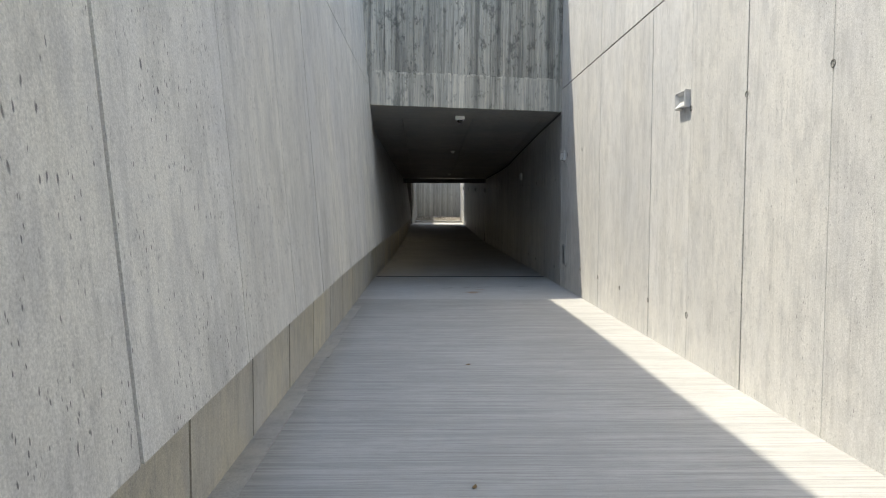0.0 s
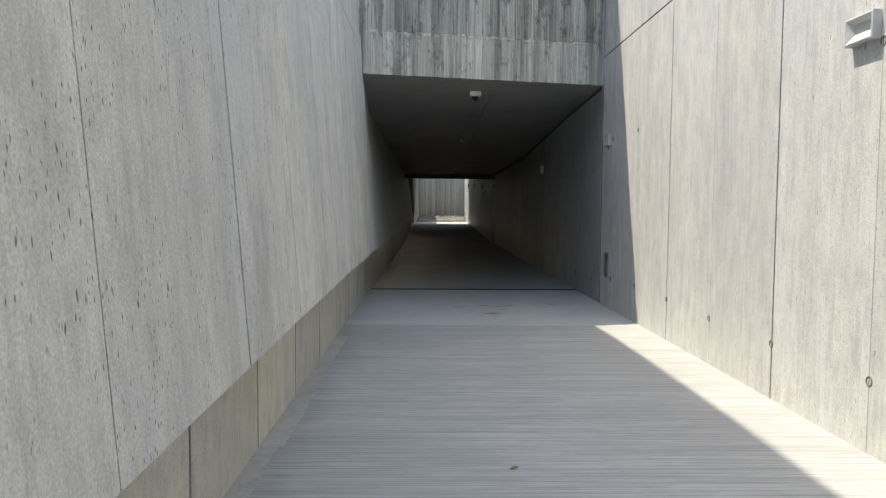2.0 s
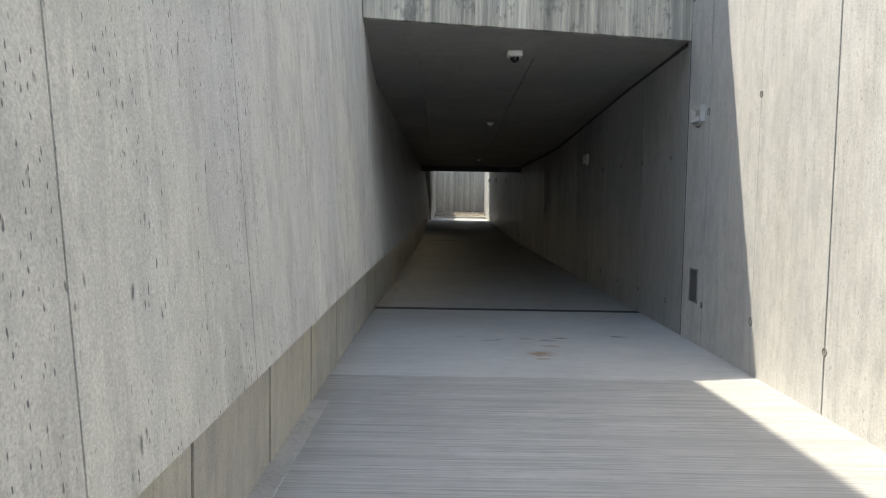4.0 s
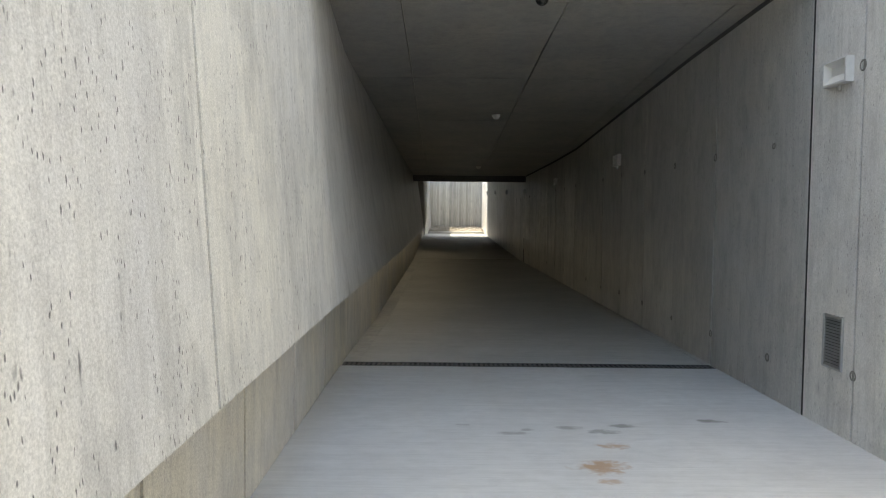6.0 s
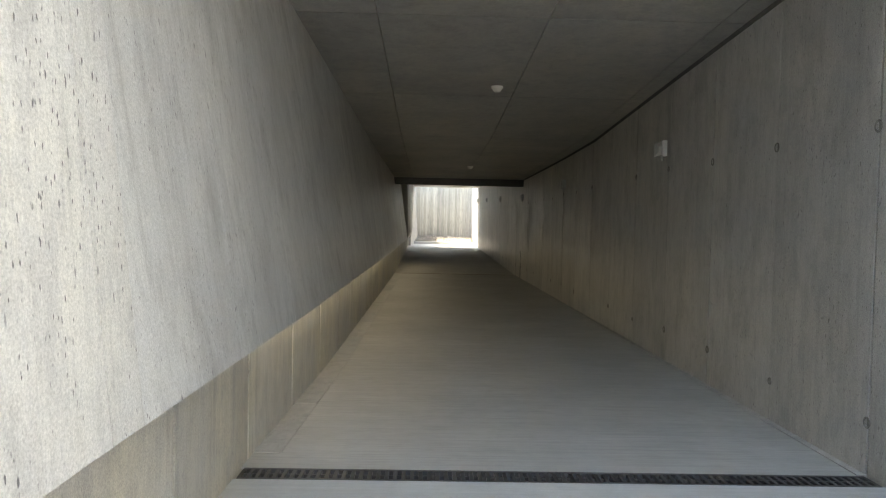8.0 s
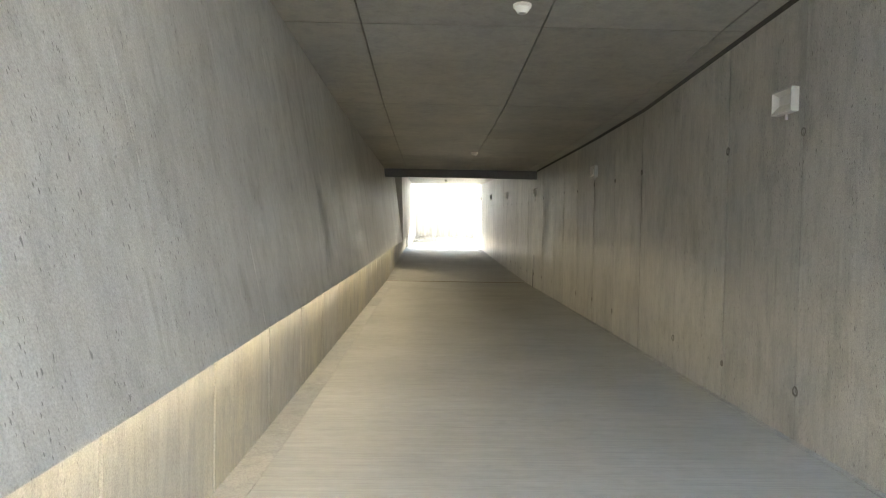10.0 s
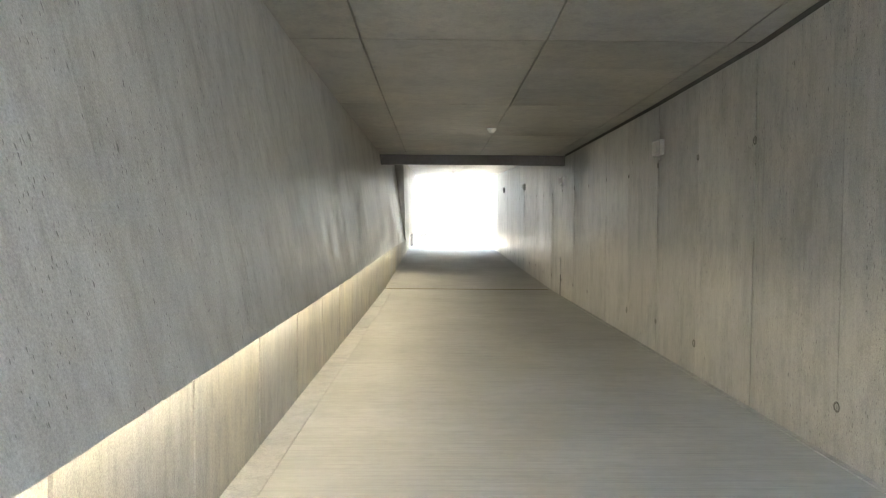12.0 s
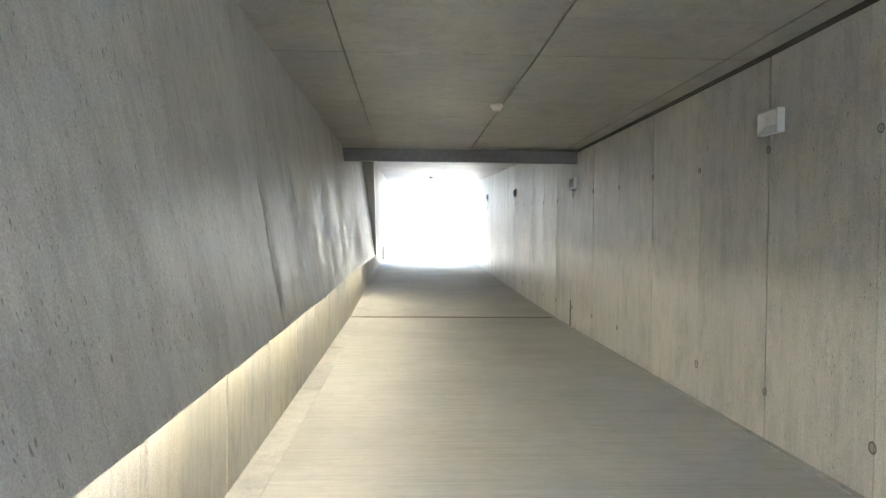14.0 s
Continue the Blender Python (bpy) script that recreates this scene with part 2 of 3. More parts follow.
def solid(bm, x0, x1, y0, y1, z0, z1, bevel=0.0):
    out = bmesh.ops.create_cube(bm, size=1.0, matrix=Matrix.Translation(((x0 + x1) / 2, (y0 + y1) / 2, (z0 + z1) / 2)) @ Matrix.Diagonal((x1 - x0, y1 - y0, z1 - z0, 1)))
    if bevel:
        edges = list({e for v in out["verts"] for e in v.link_edges})
        bmesh.ops.bevel(bm, geom=edges, offset=bevel, segments=1, affect='EDGES')
    return bm


def hexa(bm, lo, hi):
    """A block from four corners below (counter-clockwise) and the four above them."""
    a = [bm.verts.new(p) for p in lo]
    b = [bm.verts.new(p) for p in hi]
    bm.faces.new(a[::-1])
    bm.faces.new(b)
    for i in range(4):
        j = (i + 1) % 4
        bm.faces.new((a[i], a[j], b[j], b[i]))
    return bm


def drum(bm, m, r0, r1, depth, n=20):
    bmesh.ops.create_cone(bm, cap_ends=True, segments=n, radius1=r0, radius2=r1, depth=depth, matrix=m)
    return bm


def lerp(knots, y):
    if y <= knots[0][0]:
        return knots[0][1]
    for (a, u), (b, v) in zip(knots, knots[1:]):
        if y <= b:
            return u + (v - u) * (y - a) / (b - a)
    return knots[-1][1]


def base_of(name, place, label, category, group="", kind=""):
    return tagged(new(name), label, category, group, kind) if place is None else placed(tagged(new(name), label, category, group, kind), place)


def placed(ob, place):
    ob.location = place
    return ob


# ---- the plan ----
RX = 2.595                      # face of the long straight wall
START, EXIT, END = -14.8, 47.6, 54.7
TOP = 6.5                       # top of the open cut's walls
DRAIN_A, DRAIN_B = 15.115, 31.4
FRAME_Y = 29.97
PANEL = 2.3025
LINTEL_L, LINTEL_R = (-0.777, 12.77), (RX, 13.506)     # foot points of the skewed lintel face
PLINTH_X = ((0, -0.885), (15, -0.87), (18, -0.80), (31, -0.78), (50, -0.88))
LOW_X = ((-14.8, -0.36), (1, -0.49), (4, -0.565), (7, -0.61), (10, -0.635), (13, -0.65), (16, -0.635), (19, -0.605), (22, -0.585), (26, -0.56), (30, -0.55), (35.1, -0.54))
HIGH_X = ((-14.8, -0.56), (0, -0.69), (4, -0.75), (8, -0.785), (12.8, -0.775), (16, -0.95), (19, -0.90), (22, -0.85), (26, -0.84), (36, -0.84))
LOW_Z = ((1, 0.775), (13, 0.77), (16, 0.765), (19, 0.79), (22, 0.80), (26, 0.825), (30, 0.87), (35.1, 0.88), (47.6, 1.0))
CEIL_Z = ((11.3, 3.14), (13.5, 3.13), (16, 3.03), (19, 2.86), (22, 2.68), (24.6, 2.635), (30.3, 2.60))
CEIL2_Z = ((30.3, 2.78), (47.6, 3.30))
FLOOR_Z = ((DRAIN_B, 0.0), (EXIT, 0.32), (49.9, 0.36))
LAMP_Z = ((7.5, 2.42), (13.1, 2.32), (18.8, 2.2), (24.4, 2.15), (30.1, 2.13), (47, 2.65))


def floor_z(y):
    return lerp(FLOOR_Z, y)


def left_x(y, z):
    low, high = lerp(LOW_X, y), lerp(HIGH_X, y)
    return low + (high - low) * (z - 0.8) / 2.2


def lintel_y(x):
    return LINTEL_L[1] + (LINTEL_R[1] - LINTEL_L[1]) * (x - LINTEL_L[0]) / (LINTEL_R[0] - LINTEL_L[0])


# ---- floor ----
def floor_sheet(name, x0, x1, y0, y1, material, label, steps=1, drop=0.25, lift=0.0):
    bm = bmesh.new()
    rows = []
    for i in range(steps + 1):
        y = y0 + (y1 - y0) * i / steps
        z = floor_z(y) + lift
        rows.append([bm.verts.new(p) for p in ((x0(y), y, z - drop), (x1(y), y, z - drop), (x1(y), y, z), (x0(y), y, z))])
    for a, b in zip(rows, rows[1:]):
        for i in range(4):
            j = (i + 1) % 4
            bm.faces.new((a[j], a[i], b[i], b[j]))
    bm.faces.new(rows[0])
    bm.faces.new(rows[-1][::-1])
    bmesh.ops.recalc_face_normals(bm, faces=bm.faces)
    return tagged(new(name, mesh_of(name, bm, material)), label, "floor", kind="structure")


STRIP_W = ((0, 0.13), (11, 0.13), (16, 0.16), (20, 0.18), (50, 0.18))


def strip_x(y):
    return lerp(PLINTH_X, y) + lerp(STRIP_W, y)


def foot_x(y):
    return lerp(PLINTH_X, y) - 0.02


SLOT = 0.085
PAD = 11.5                      # where the broomed ramp meets the smooth pad
floor_sheet("floor_ramp", foot_x, lambda y: RX + 0.1, START, PAD - 0.002, FLOOR_OUT, "broomed grey concrete ramp floor", 40)
floor_sheet("floor_pad", foot_x, lambda y: RX + 0.1, PAD + 0.002, DRAIN_A - SLOT, FLOOR_PAD, "pale smooth concrete floor with rust stains", 8)
floor_sheet("floor_tunnel", foot_x, lambda y: RX - 0.05, DRAIN_A + SLOT, DRAIN_B - SLOT, FLOOR_IN, "smooth grey concrete tunnel floor", 28)
floor_sheet("floor_exit", foot_x, lambda y: RX - 0.05, DRAIN_B + SLOT, 49.85, FLOOR_IN, "rising concrete floor towards the exit", 28)
floor_sheet("floor_edge", lambda y: RX - 0.05, lambda y: RX + 0.1, DRAIN_A + SLOT, 49.85, STRIP, "pale narrow concrete edge along the wall", 26, lift=0.006)


# ---- straight wall ----
def wall_block(name, x0, x1, y0, y1, z0, z1, material, label):
    bm = bmesh.new()
    solid(bm, x0, x1, y0, y1, z0, z1)
    return tagged(new(name, mesh_of(name, bm, material)), label, "wall", kind="structure")


JOINT_Y = 12.9                                 # one joint of the straight wall
wall_right = wall_block("wall_right", RX + 0.012, RX + 0.45, START, END, -0.4, TOP, JOINT, "tall straight grey concrete wall with formwork joints")
GAP = 0.009


def right_panel(y0, y1, z0, z1, material, chamfer=0.002, ga=GAP, gb=GAP):
    bm = bmesh.new()
    solid(bm, RX, RX + 0.03, y0 + ga, y1 - gb, z0 + GAP, z1 - GAP, chamfer)
    return part("panel", bm, material, wall_right)


k0 = math.floor((START - JOINT_Y) / PANEL)
for k in range(k0, 18):
    a, b = JOINT_Y + k * PANEL, JOINT_Y + (k + 1) * PANEL
    cuts = [a, (a + b) / 2, b]
    if a < LINTEL_R[1] < b:
        cuts = [a, LINTEL_R[1] - 0.014, LINTEL_R[1] + 0.014, b]
    for c, d in zip(cuts, cuts[1:]):
        if d - c < 0.1:
            continue
        # past the lintel the panels take the shade-darkened copy
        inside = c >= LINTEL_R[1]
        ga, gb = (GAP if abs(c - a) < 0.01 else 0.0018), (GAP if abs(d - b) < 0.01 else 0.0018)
        right_panel(c, d, -0.3, 3.53 if not inside else 4.4, WALL_SUN if not inside else WALL_SHADED, 0.002, ga, gb)
        if not inside:
            right_panel(c, d, 3.53, TOP, WALL_SUN, 0.002, ga, gb)
bm = bmesh.new()
solid(bm, RX + 0.004, RX + 0.02, LINTEL_R[1] - 0.014, LINTEL_R[1] + 0.014, 0, 3.3)
part("expansion_joint", bm, SEAL, wall_right, "black rubber expansion joint")


# ties: shallow plugged holes with a raised rim
def tie_mesh(r):
    bm = bmesh.new()
    n = 14
    rings = []
    for rad, dep in ((r * 1.25, 0.0), (r * 1.1, -0.004), (r, -0.004), (r * 0.82, 0.001), (r * 0.3, 0.001)):
        rings.append([bm.verts.new((dep, rad * math.cos(2 * math.pi * i / n), rad * math.sin(2 * math.pi * i / n))) for i in range(n)])
    for p, q in zip(rings, rings[1:]):
        for i in range(n):
            j = (i + 1) % n
            bm.faces.new((p[i], p[j], q[j], q[i]))
    bm.faces.new(rings[-1])
    return bm


TIE_PLUG = plain("tie_plug_mortar", (0.21, 0.205, 0.19), 0.9, 0.0, 0.3, 60)
TIE = mesh_of("tie_hole", tie_mesh(0.026), TIE_PLUG)
rng = random.Random(7)
for k in range(k0 * 2, 30):
    y = JOINT_Y + k * PANEL / 2 + 0.004
    for z in ((0.43, 2.3) if y < LINTEL_R[1] else (0.3 + floor_z(y), 1.95 + floor_z(y))):
        if abs(y - LINTEL_R[1]) < 0.1 or rng.random() < 0.15:
            continue
        ob = new("tie_hole", TIE)
        ob.parent = wall_right
        s = rng.uniform(0.75, 1.15)
        ob.location, ob.scale = (RX - 0.001, y + rng.uniform(-0.01, 0.01), z + rng.uniform(-0.03, 0.03)), (1, s, s)


# ---- leaning wall over its plinth ----
def curtain(bm, y0, y1, z0, z1, back=0.03, off=0.0, ny=3, nz=4):
    """A panel of the twisted wall face with a thickness to the back."""
    def at(i, j, d):
        y = y0 + (y1 - y0) * i / ny
        zz0 = z0(y) if callable(z0) else z0
        z = zz0 + ((z1(y) if callable(z1) else z1) - zz0) * j / nz
        y -= lerp(TILT_Y, y) * (z - 0.8)
        return bm.verts.new((left_x(y, z) - off - d, y, z))
    f = [[at(i, j, 0) for j in range(nz + 1)] for i in range(ny + 1)]
    g = [[at(i, j, back) for j in range(nz + 1)] for i in range(ny + 1)]
    for i in range(ny):
        for j in range(nz):
            bm.faces.new((f[i][j], f[i + 1][j], f[i + 1][j + 1], f[i][j + 1]))
            bm.faces.new((g[i][j + 1], g[i + 1][j + 1], g[i + 1][j], g[i][j]))
    for i in range(ny):
        bm.faces.new((g[i][0], g[i + 1][0], f[i + 1][0], f[i][0]))
        bm.faces.new((f[i][nz], f[i + 1][nz], g[i + 1][nz], g[i][nz]))
    for j in range(nz):
        bm.faces.new((f[0][j], f[0][j + 1], g[0][j + 1], g[0][j]))
        bm.faces.new((f[ny][j + 1], f[ny][j], g[ny][j], g[ny][j + 1]))
    return bm


WALL1_END = 35.1
TILT_Y = ((11.9, 0.0), (13.2, 0.10), (16, 0.20), (19, 0.27), (33.5, 0.27), (35.1, 0.0))


def left_top(y):
    """Height of the leaning wall's top in the open cut."""
    return lerp(((-14.8, 7.75), (9, 7.75), (13, 7.5)), y)


LEFT_JOINT = 2.3
bm = bmesh.new()
curtain(bm, START, LINTEL_L[1], lambda y: lerp(LOW_Z, y) + 0.004, left_top, 0.5, 0.012, 20, 6)
curtain(bm, LINTEL_L[1], WALL1_END, lambda y: lerp(LOW_Z, y) + 0.004, 3.6, 0.5, 0.012, 20, 4)
# unseen run behind the lintel, added to block sun over its left end
curtain(bm, LINTEL_L[1], 14.6, 3.62, left_top, 0.5, 0.012, 4, 4)
wall_left = tagged(new("wall_left", mesh_of("wall_left", bm, FILL)), "leaning pale concrete wall overhanging its plinth", "wall", kind="structure")
HALF = 1.2
k = math.floor((START - LEFT_JOINT) / HALF)
while LEFT_JOINT + k * HALF < WALL1_END:
    a, b = max(START, LEFT_JOINT + k * HALF), min(WALL1_END, LEFT_JOINT + (k + 1) * HALF)
    k += 1
    gap = 0.022 if k in (1, 4, 8, -3) else 0.006 if a < 12 else 0.003
    cuts = [a] + [c for c in (LINTEL_L[1], 13.3) if a + 0.05 < c < b - 0.05] + [b]
    pieces = list(zip(cuts, cuts[1:]))
    for c, d in pieces:
        if d - c < 0.05:
            continue
        outside = d <= LINTEL_L[1] + 0.01
        bm = bmesh.new()
        curtain(bm, c + (gap if c == a else 0), d - 0.001, lambda y: lerp(LOW_Z, y), 3.43 if outside else 3.6, 0.035)
        # the tone changes at 13.3, where the portal's shade begins
        part("panel", bm, WALL if d < 13.35 else WALL_LEAN_SHADED, wall_left)
        if outside:
            bm = bmesh.new()
            curtain(bm, c + gap, d - 0.002, 3.442, left_top, 0.035)
            part("panel", bm, WALL, wall_left)

bm = bmesh.new()
PL = 1.159                      # length of one plinth panel
plinth = None
rows = []
y = START
bmb = bmesh.new()
for i in range(40):
    a, b = START + 1.6 * i, START + 1.6 * (i + 1)
    hexa(bmb, [(lerp(PLINTH_X, a) - 0.5, a, -0.4), (lerp(PLINTH_X, a) - 0.03, a, -0.4), (lerp(PLINTH_X, b) - 0.03, b, -0.4), (lerp(PLINTH_X, b) - 0.5, b, -0.4)],
         [(lerp(PLINTH_X, a) - 0.5, a, lerp(LOW_Z, a) + 0.1), (lerp(PLINTH_X, a) - 0.03, a, lerp(LOW_Z, a) + 0.1), (lerp(PLINTH_X, b) - 0.03, b, lerp(LOW_Z, b) + 0.1), (lerp(PLINTH_X, b) - 0.5, b, lerp(LOW_Z, b) + 0.1)])
bm.free()
plinth = tagged(new("wall_plinth", mesh_of("wall_plinth", bmb, JOINT)), "low tan concrete plinth under the leaning wall", "plinth", kind="structure")
y = START
while y < 48.5:
    a, b = y, y + PL
    y = b
    bm = bmesh.new()
    xa, xb = lerp(PLINTH_X, a), lerp(PLINTH_X, b)
    g = 0.014
    hexa(bm, [(xa - 0.03, a + g, -0.2), (xa, a + g, -0.2), (xb, b - g, -0.2), (xb - 0.03, b - g, -0.2)],
         [(xa - 0.03, a + g, lerp(LOW_Z, a) + 0.08), (xa, a + g, lerp(LOW_Z, a) + 0.08), (xb, b - g, lerp(LOW_Z, b) + 0.08), (xb - 0.03, b - g, lerp(LOW_Z, b) + 0.08)])
    part("panel", bm, PLINTH, plinth)

# edge strip of small cast pieces along the plinth
rng = random.Random(3)
strip = tagged(new("floor_strip"), "pale concrete edge strip along the plinth", "floor edge", kind="structure")
y = START
while y < 48.5:
    n = y + rng.uniform(1.12, 1.2)
    if any(y < d < n for d in (DRAIN_A, DRAIN_B)):
        d = DRAIN_A if y < DRAIN_A < n else DRAIN_B
        spans = [(y, d - SLOT), (d + SLOT, n)]
    else:
        spans = [(y, n)]
    for a, b in spans:
        if a > 10.5 and a < 15.3:
            continue
        bm = bmesh.new()
        w = rng.uniform(-0.02, 0.015) if a < 13 else 0.0
        lift = 0.004 + rng.uniform(0, 0.003)
        za, zb = floor_z(a) + lift, floor_z(b) + lift
        xa, xb = lerp(PLINTH_X, a) - 0.02, lerp(PLINTH_X, b) - 0.02
        hexa(bm, [(xa, a + 0.003, za - 0.05), (strip_x(a) + w, a + 0.003, za - 0.05), (strip_x(b) + w, b, zb - 0.05), (xb, b, zb - 0.05)],
             [(xa, a + 0.003, za), (strip_x(a) + w, a + 0.003, za), (strip_x(b) + w, b, zb), (xb, b, zb)])
        part("strip", bm, STRIP, strip)
    y = n

# second wall past the steel frame, standing straighter
bm = bmesh.new()
hexa(bm, [(-1.6, WALL1_END, 0.9), (-0.53, WALL1_END, 0.9), (-0.66, EXIT, 1.0), (-1.6, EXIT, 1.0)],
     [(-1.6, WALL1_END, 4.1), (-0.64, WALL1_END, 4.1), (-0.62, EXIT, 4.1), (-1.6, EXIT, 4.1)])
hexa(bm, [(-1.5, EXIT + 0.004, 0.2), (-0.75, EXIT + 0.004, 0.2), (-0.33, END, 0.2), (-1.5, END, 0.2)],
     [(-1.5, EXIT + 0.004, 3.7), (-0.80, EXIT + 0.004, 3.7), (-0.52, END, 3.7), (-1.5, END, 3.7)])
tagged(new("wall_left_far", mesh_of("wall_left_far", bm, WALL_SHADED)), "smooth grey concrete wall near the exit", "wall", kind="structure")


# ---- lintel and portal ----
def lintel_block(bm, u0, u1, z0, z1, out=0.0, depth=0.06):
    x0, x1 = LINTEL_L[0] + (LINTEL_R[0] - LINTEL_L[0]) * u0, LINTEL_L[0] + (LINTEL_R[0] - LINTEL_L[0]) * u1
    return hexa(bm, [(x0, lintel_y(x0) - out, z0), (x1, lintel_y(x1) - out, z0), (x1, lintel_y(x1) + depth, z0), (x0, lintel_y(x0) + depth, z0)],
                [(x0, lintel_y(x0) - out, z1), (x1, lintel_y(x1) - out, z1), (x1, lintel_y(x1) + depth, z1), (x0, lintel_y(x0) + depth, z1)])


HEAD_TOP = 6.53
bm = bmesh.new()
lintel_block(bm, -0.3, 1.14, 3.14, HEAD_TOP, -0.02, 0.6)
lintel = tagged(new("wall_lintel", mesh_of("wall_lintel", bm, BAND)), "weathered board-marked concrete wall over the portal", "wall", kind="structure")
rng = random.Random(11)
u = 0.0
while u < 1.0:
    v = min(1.0, u + rng.uniform(0.025, 0.04))
    bm = bmesh.new()
    lintel_block(bm, u + 0.0007, v - 0.0007, 3.70, HEAD_TOP, rng.uniform(0.0, 0.012))
    part("board_mark", bm, BOARD, lintel)
    u = v
u = 0.0
while u < 1.0:
    v = min(1.0, u + rng.uniform(0.05, 0.075))
    bm = bmesh.new()
    lintel_block(bm, u + 0.0003, v - 0.0003, 3.13, 3.695, 0.012 + rng.uniform(0.0, 0.004))
    part("board_mark", bm, BAND, lintel)
    u = v


# rough ragged bead where the two pours of the lintel meet
bm = bmesh.new()
rng = random.Random(17)
u = 0.0
while u < 1.0:
    v = min(1.0, u + rng.uniform(0.006, 0.03))
    if rng.random() < 0.8:
        z = 3.697 + rng.uniform(-0.012, 0.006)
        lintel_block(bm, u, v, z - rng.uniform(0.006, 0.03), z + rng.uniform(0.004, 0.02), 0.014 + rng.uniform(0.002, 0.014))
    u = v
part("pour_bead", bm, BAND, lintel)


# ---- ceiling ----
def ceiling_slab(name, y0, y1, knots, xs, ystep, label, first=None):
    bm = bmesh.new()
    ys = [y0]
    y = first if first else y0 + ystep
    while y < y1 - 0.2:
        ys.append(y)
        y += ystep
    ys.append(y1)
    g = 0.006
    for a, b in zip(ys, ys[1:]):
        for c, d in zip(xs, xs[1:]):
            n = 3
            for i in range(n):
                p, q = a + (b - a) * i / n, a + (b - a) * (i + 1) / n
                p2, q2 = p + (g if i == 0 else 0), q - (g if i == n - 1 else 0)
                za, zb = lerp(knots, p2), lerp(knots, q2)
                lo = [(c + g, p2, za), (d - g, p2, za), (d - g, q2, zb), (c + g, q2, zb)]
                hi = [(x, yy, z + 0.05) for x, yy, z in lo]
                hexa(bm, lo, hi)
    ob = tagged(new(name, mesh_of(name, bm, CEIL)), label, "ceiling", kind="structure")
    return ob


# the slab's front edge follows the skewed lintel
bm = bmesh.new()
hexa(bm, [(-1.6, lintel_y(-1.6) + 0.03, 3.135), (RX + 0.2, lintel_y(RX + 0.2) + 0.03, 3.135), (RX + 0.2, 14.35, 3.096), (-1.6, 14.35, 3.096)],
     [(-1.6, lintel_y(-1.6) + 0.03, 3.3), (RX + 0.2, lintel_y(RX + 0.2) + 0.03, 3.3), (RX + 0.2, 14.35, 3.3), (-1.6, 14.35, 3.3)])
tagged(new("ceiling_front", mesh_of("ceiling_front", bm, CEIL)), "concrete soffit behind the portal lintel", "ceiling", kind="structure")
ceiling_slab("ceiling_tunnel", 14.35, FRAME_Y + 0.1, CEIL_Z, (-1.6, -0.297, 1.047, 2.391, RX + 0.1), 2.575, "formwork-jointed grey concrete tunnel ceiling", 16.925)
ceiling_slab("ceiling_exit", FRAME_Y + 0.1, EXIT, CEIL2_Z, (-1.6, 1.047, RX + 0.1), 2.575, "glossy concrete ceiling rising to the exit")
bm = bmesh.new()
solid(bm, -2.0, RX + 0.45, 14.0, EXIT, 4.3, 4.6)
solid(bm, -2.0, RX + 0.45, EXIT - 0.35, EXIT, 3.29, TOP)
solid(bm, -2.0, RX + 0.45, FRAME_Y + 0.08, FRAME_Y + 0.2, 2.64, 4.3)
tagged(new("tunnel_roof", mesh_of("tunnel_roof", bm, WALL)), "concrete roof slab over the tunnel", "roof", kind="structure")

# solid dark strip at the wall head, drawn for the shade in the gap
bm = bmesh.new()
y = 13.6
while y < FRAME_Y - 0.1:
    n = min(y + 1.2, FRAME_Y - 0.06)
    za, zb = lerp(CEIL_Z, y), lerp(CEIL_Z, n)
    hexa(bm, [(RX - 0.006, y, za - 0.036), (RX + 0.02, y, za - 0.036), (RX + 0.02, n, zb - 0.036), (RX - 0.006, n, zb - 0.036)],
         [(RX - 0.012, y, za + 0.01), (RX + 0.02, y, za + 0.01), (RX + 0.02, n, zb + 0.01), (RX - 0.012, n, zb + 0.01)])
    y = n
part("shadow_gap_strip", bm, JOINT, wall_right, "dark strip standing in for the shadow gap between wall and ceiling")

# ---- steel frame across the tunnel ----
frame_thing = tagged(new("steel_frame"), "dark grey steel beam under the ceiling across the tunnel", "beam")
frame_thing.location = (0, FRAME_Y, 0)
bm = bmesh.new()
solid(bm, -1.06, 2.585, -0.06, 0.06, 2.405, 2.585, 0.006)
part("beam", bm, STEEL, frame_thing)

# ---- court past the exit ----
bm = bmesh.new()
solid(bm, -3.0, RX + 0.02, 49.85, 50.15, -0.3, 0.50, 0.01)
tagged(new("kerb", mesh_of("kerb", bm, STRIP)), "pale concrete kerb before the planting bed", "kerb", kind="structure")
bm = bmesh.new()
n = 24
grid = [[bm.verts.new((-3.0 + 5.6 * i / n, 50.15 + 2.5 * j / 8, 0.48 + 0.25 * j / 8 + noise.noise((i * 0.7, j * 0.9, 2.2)) * 0.04)) for j in range(9)] for i in range(n + 1)]
for i in range(n):
    for j in range(8):
        bm.faces.new((grid[i][j], grid[i + 1][j], grid[i + 1][j + 1], grid[i][j + 1]))
tagged(new("ground_bed", mesh_of("ground_bed", bm, EARTH)), "dry earth bed at the foot of the far wall", "ground", kind="structure")
wall_back = wall_block("wall_back", -3.0, RX + 0.02, 52.65, 53.2, -0.3, 5.9, BACK, "board-marked grey concrete wall beyond the exit")
rng = random.Random(5)
x = -2.0
while x < RX:
    w = min(rng.uniform(0.10, 0.16), RX - x + 0.01)
    bm = bmesh.new()
    solid(bm, x + 0.002, x + w - 0.002, 52.63 - rng.uniform(0, 0.012), 52.66, 0.5, 5.9)
    part("board_mark", bm, BACK, wall_back)
    x += w

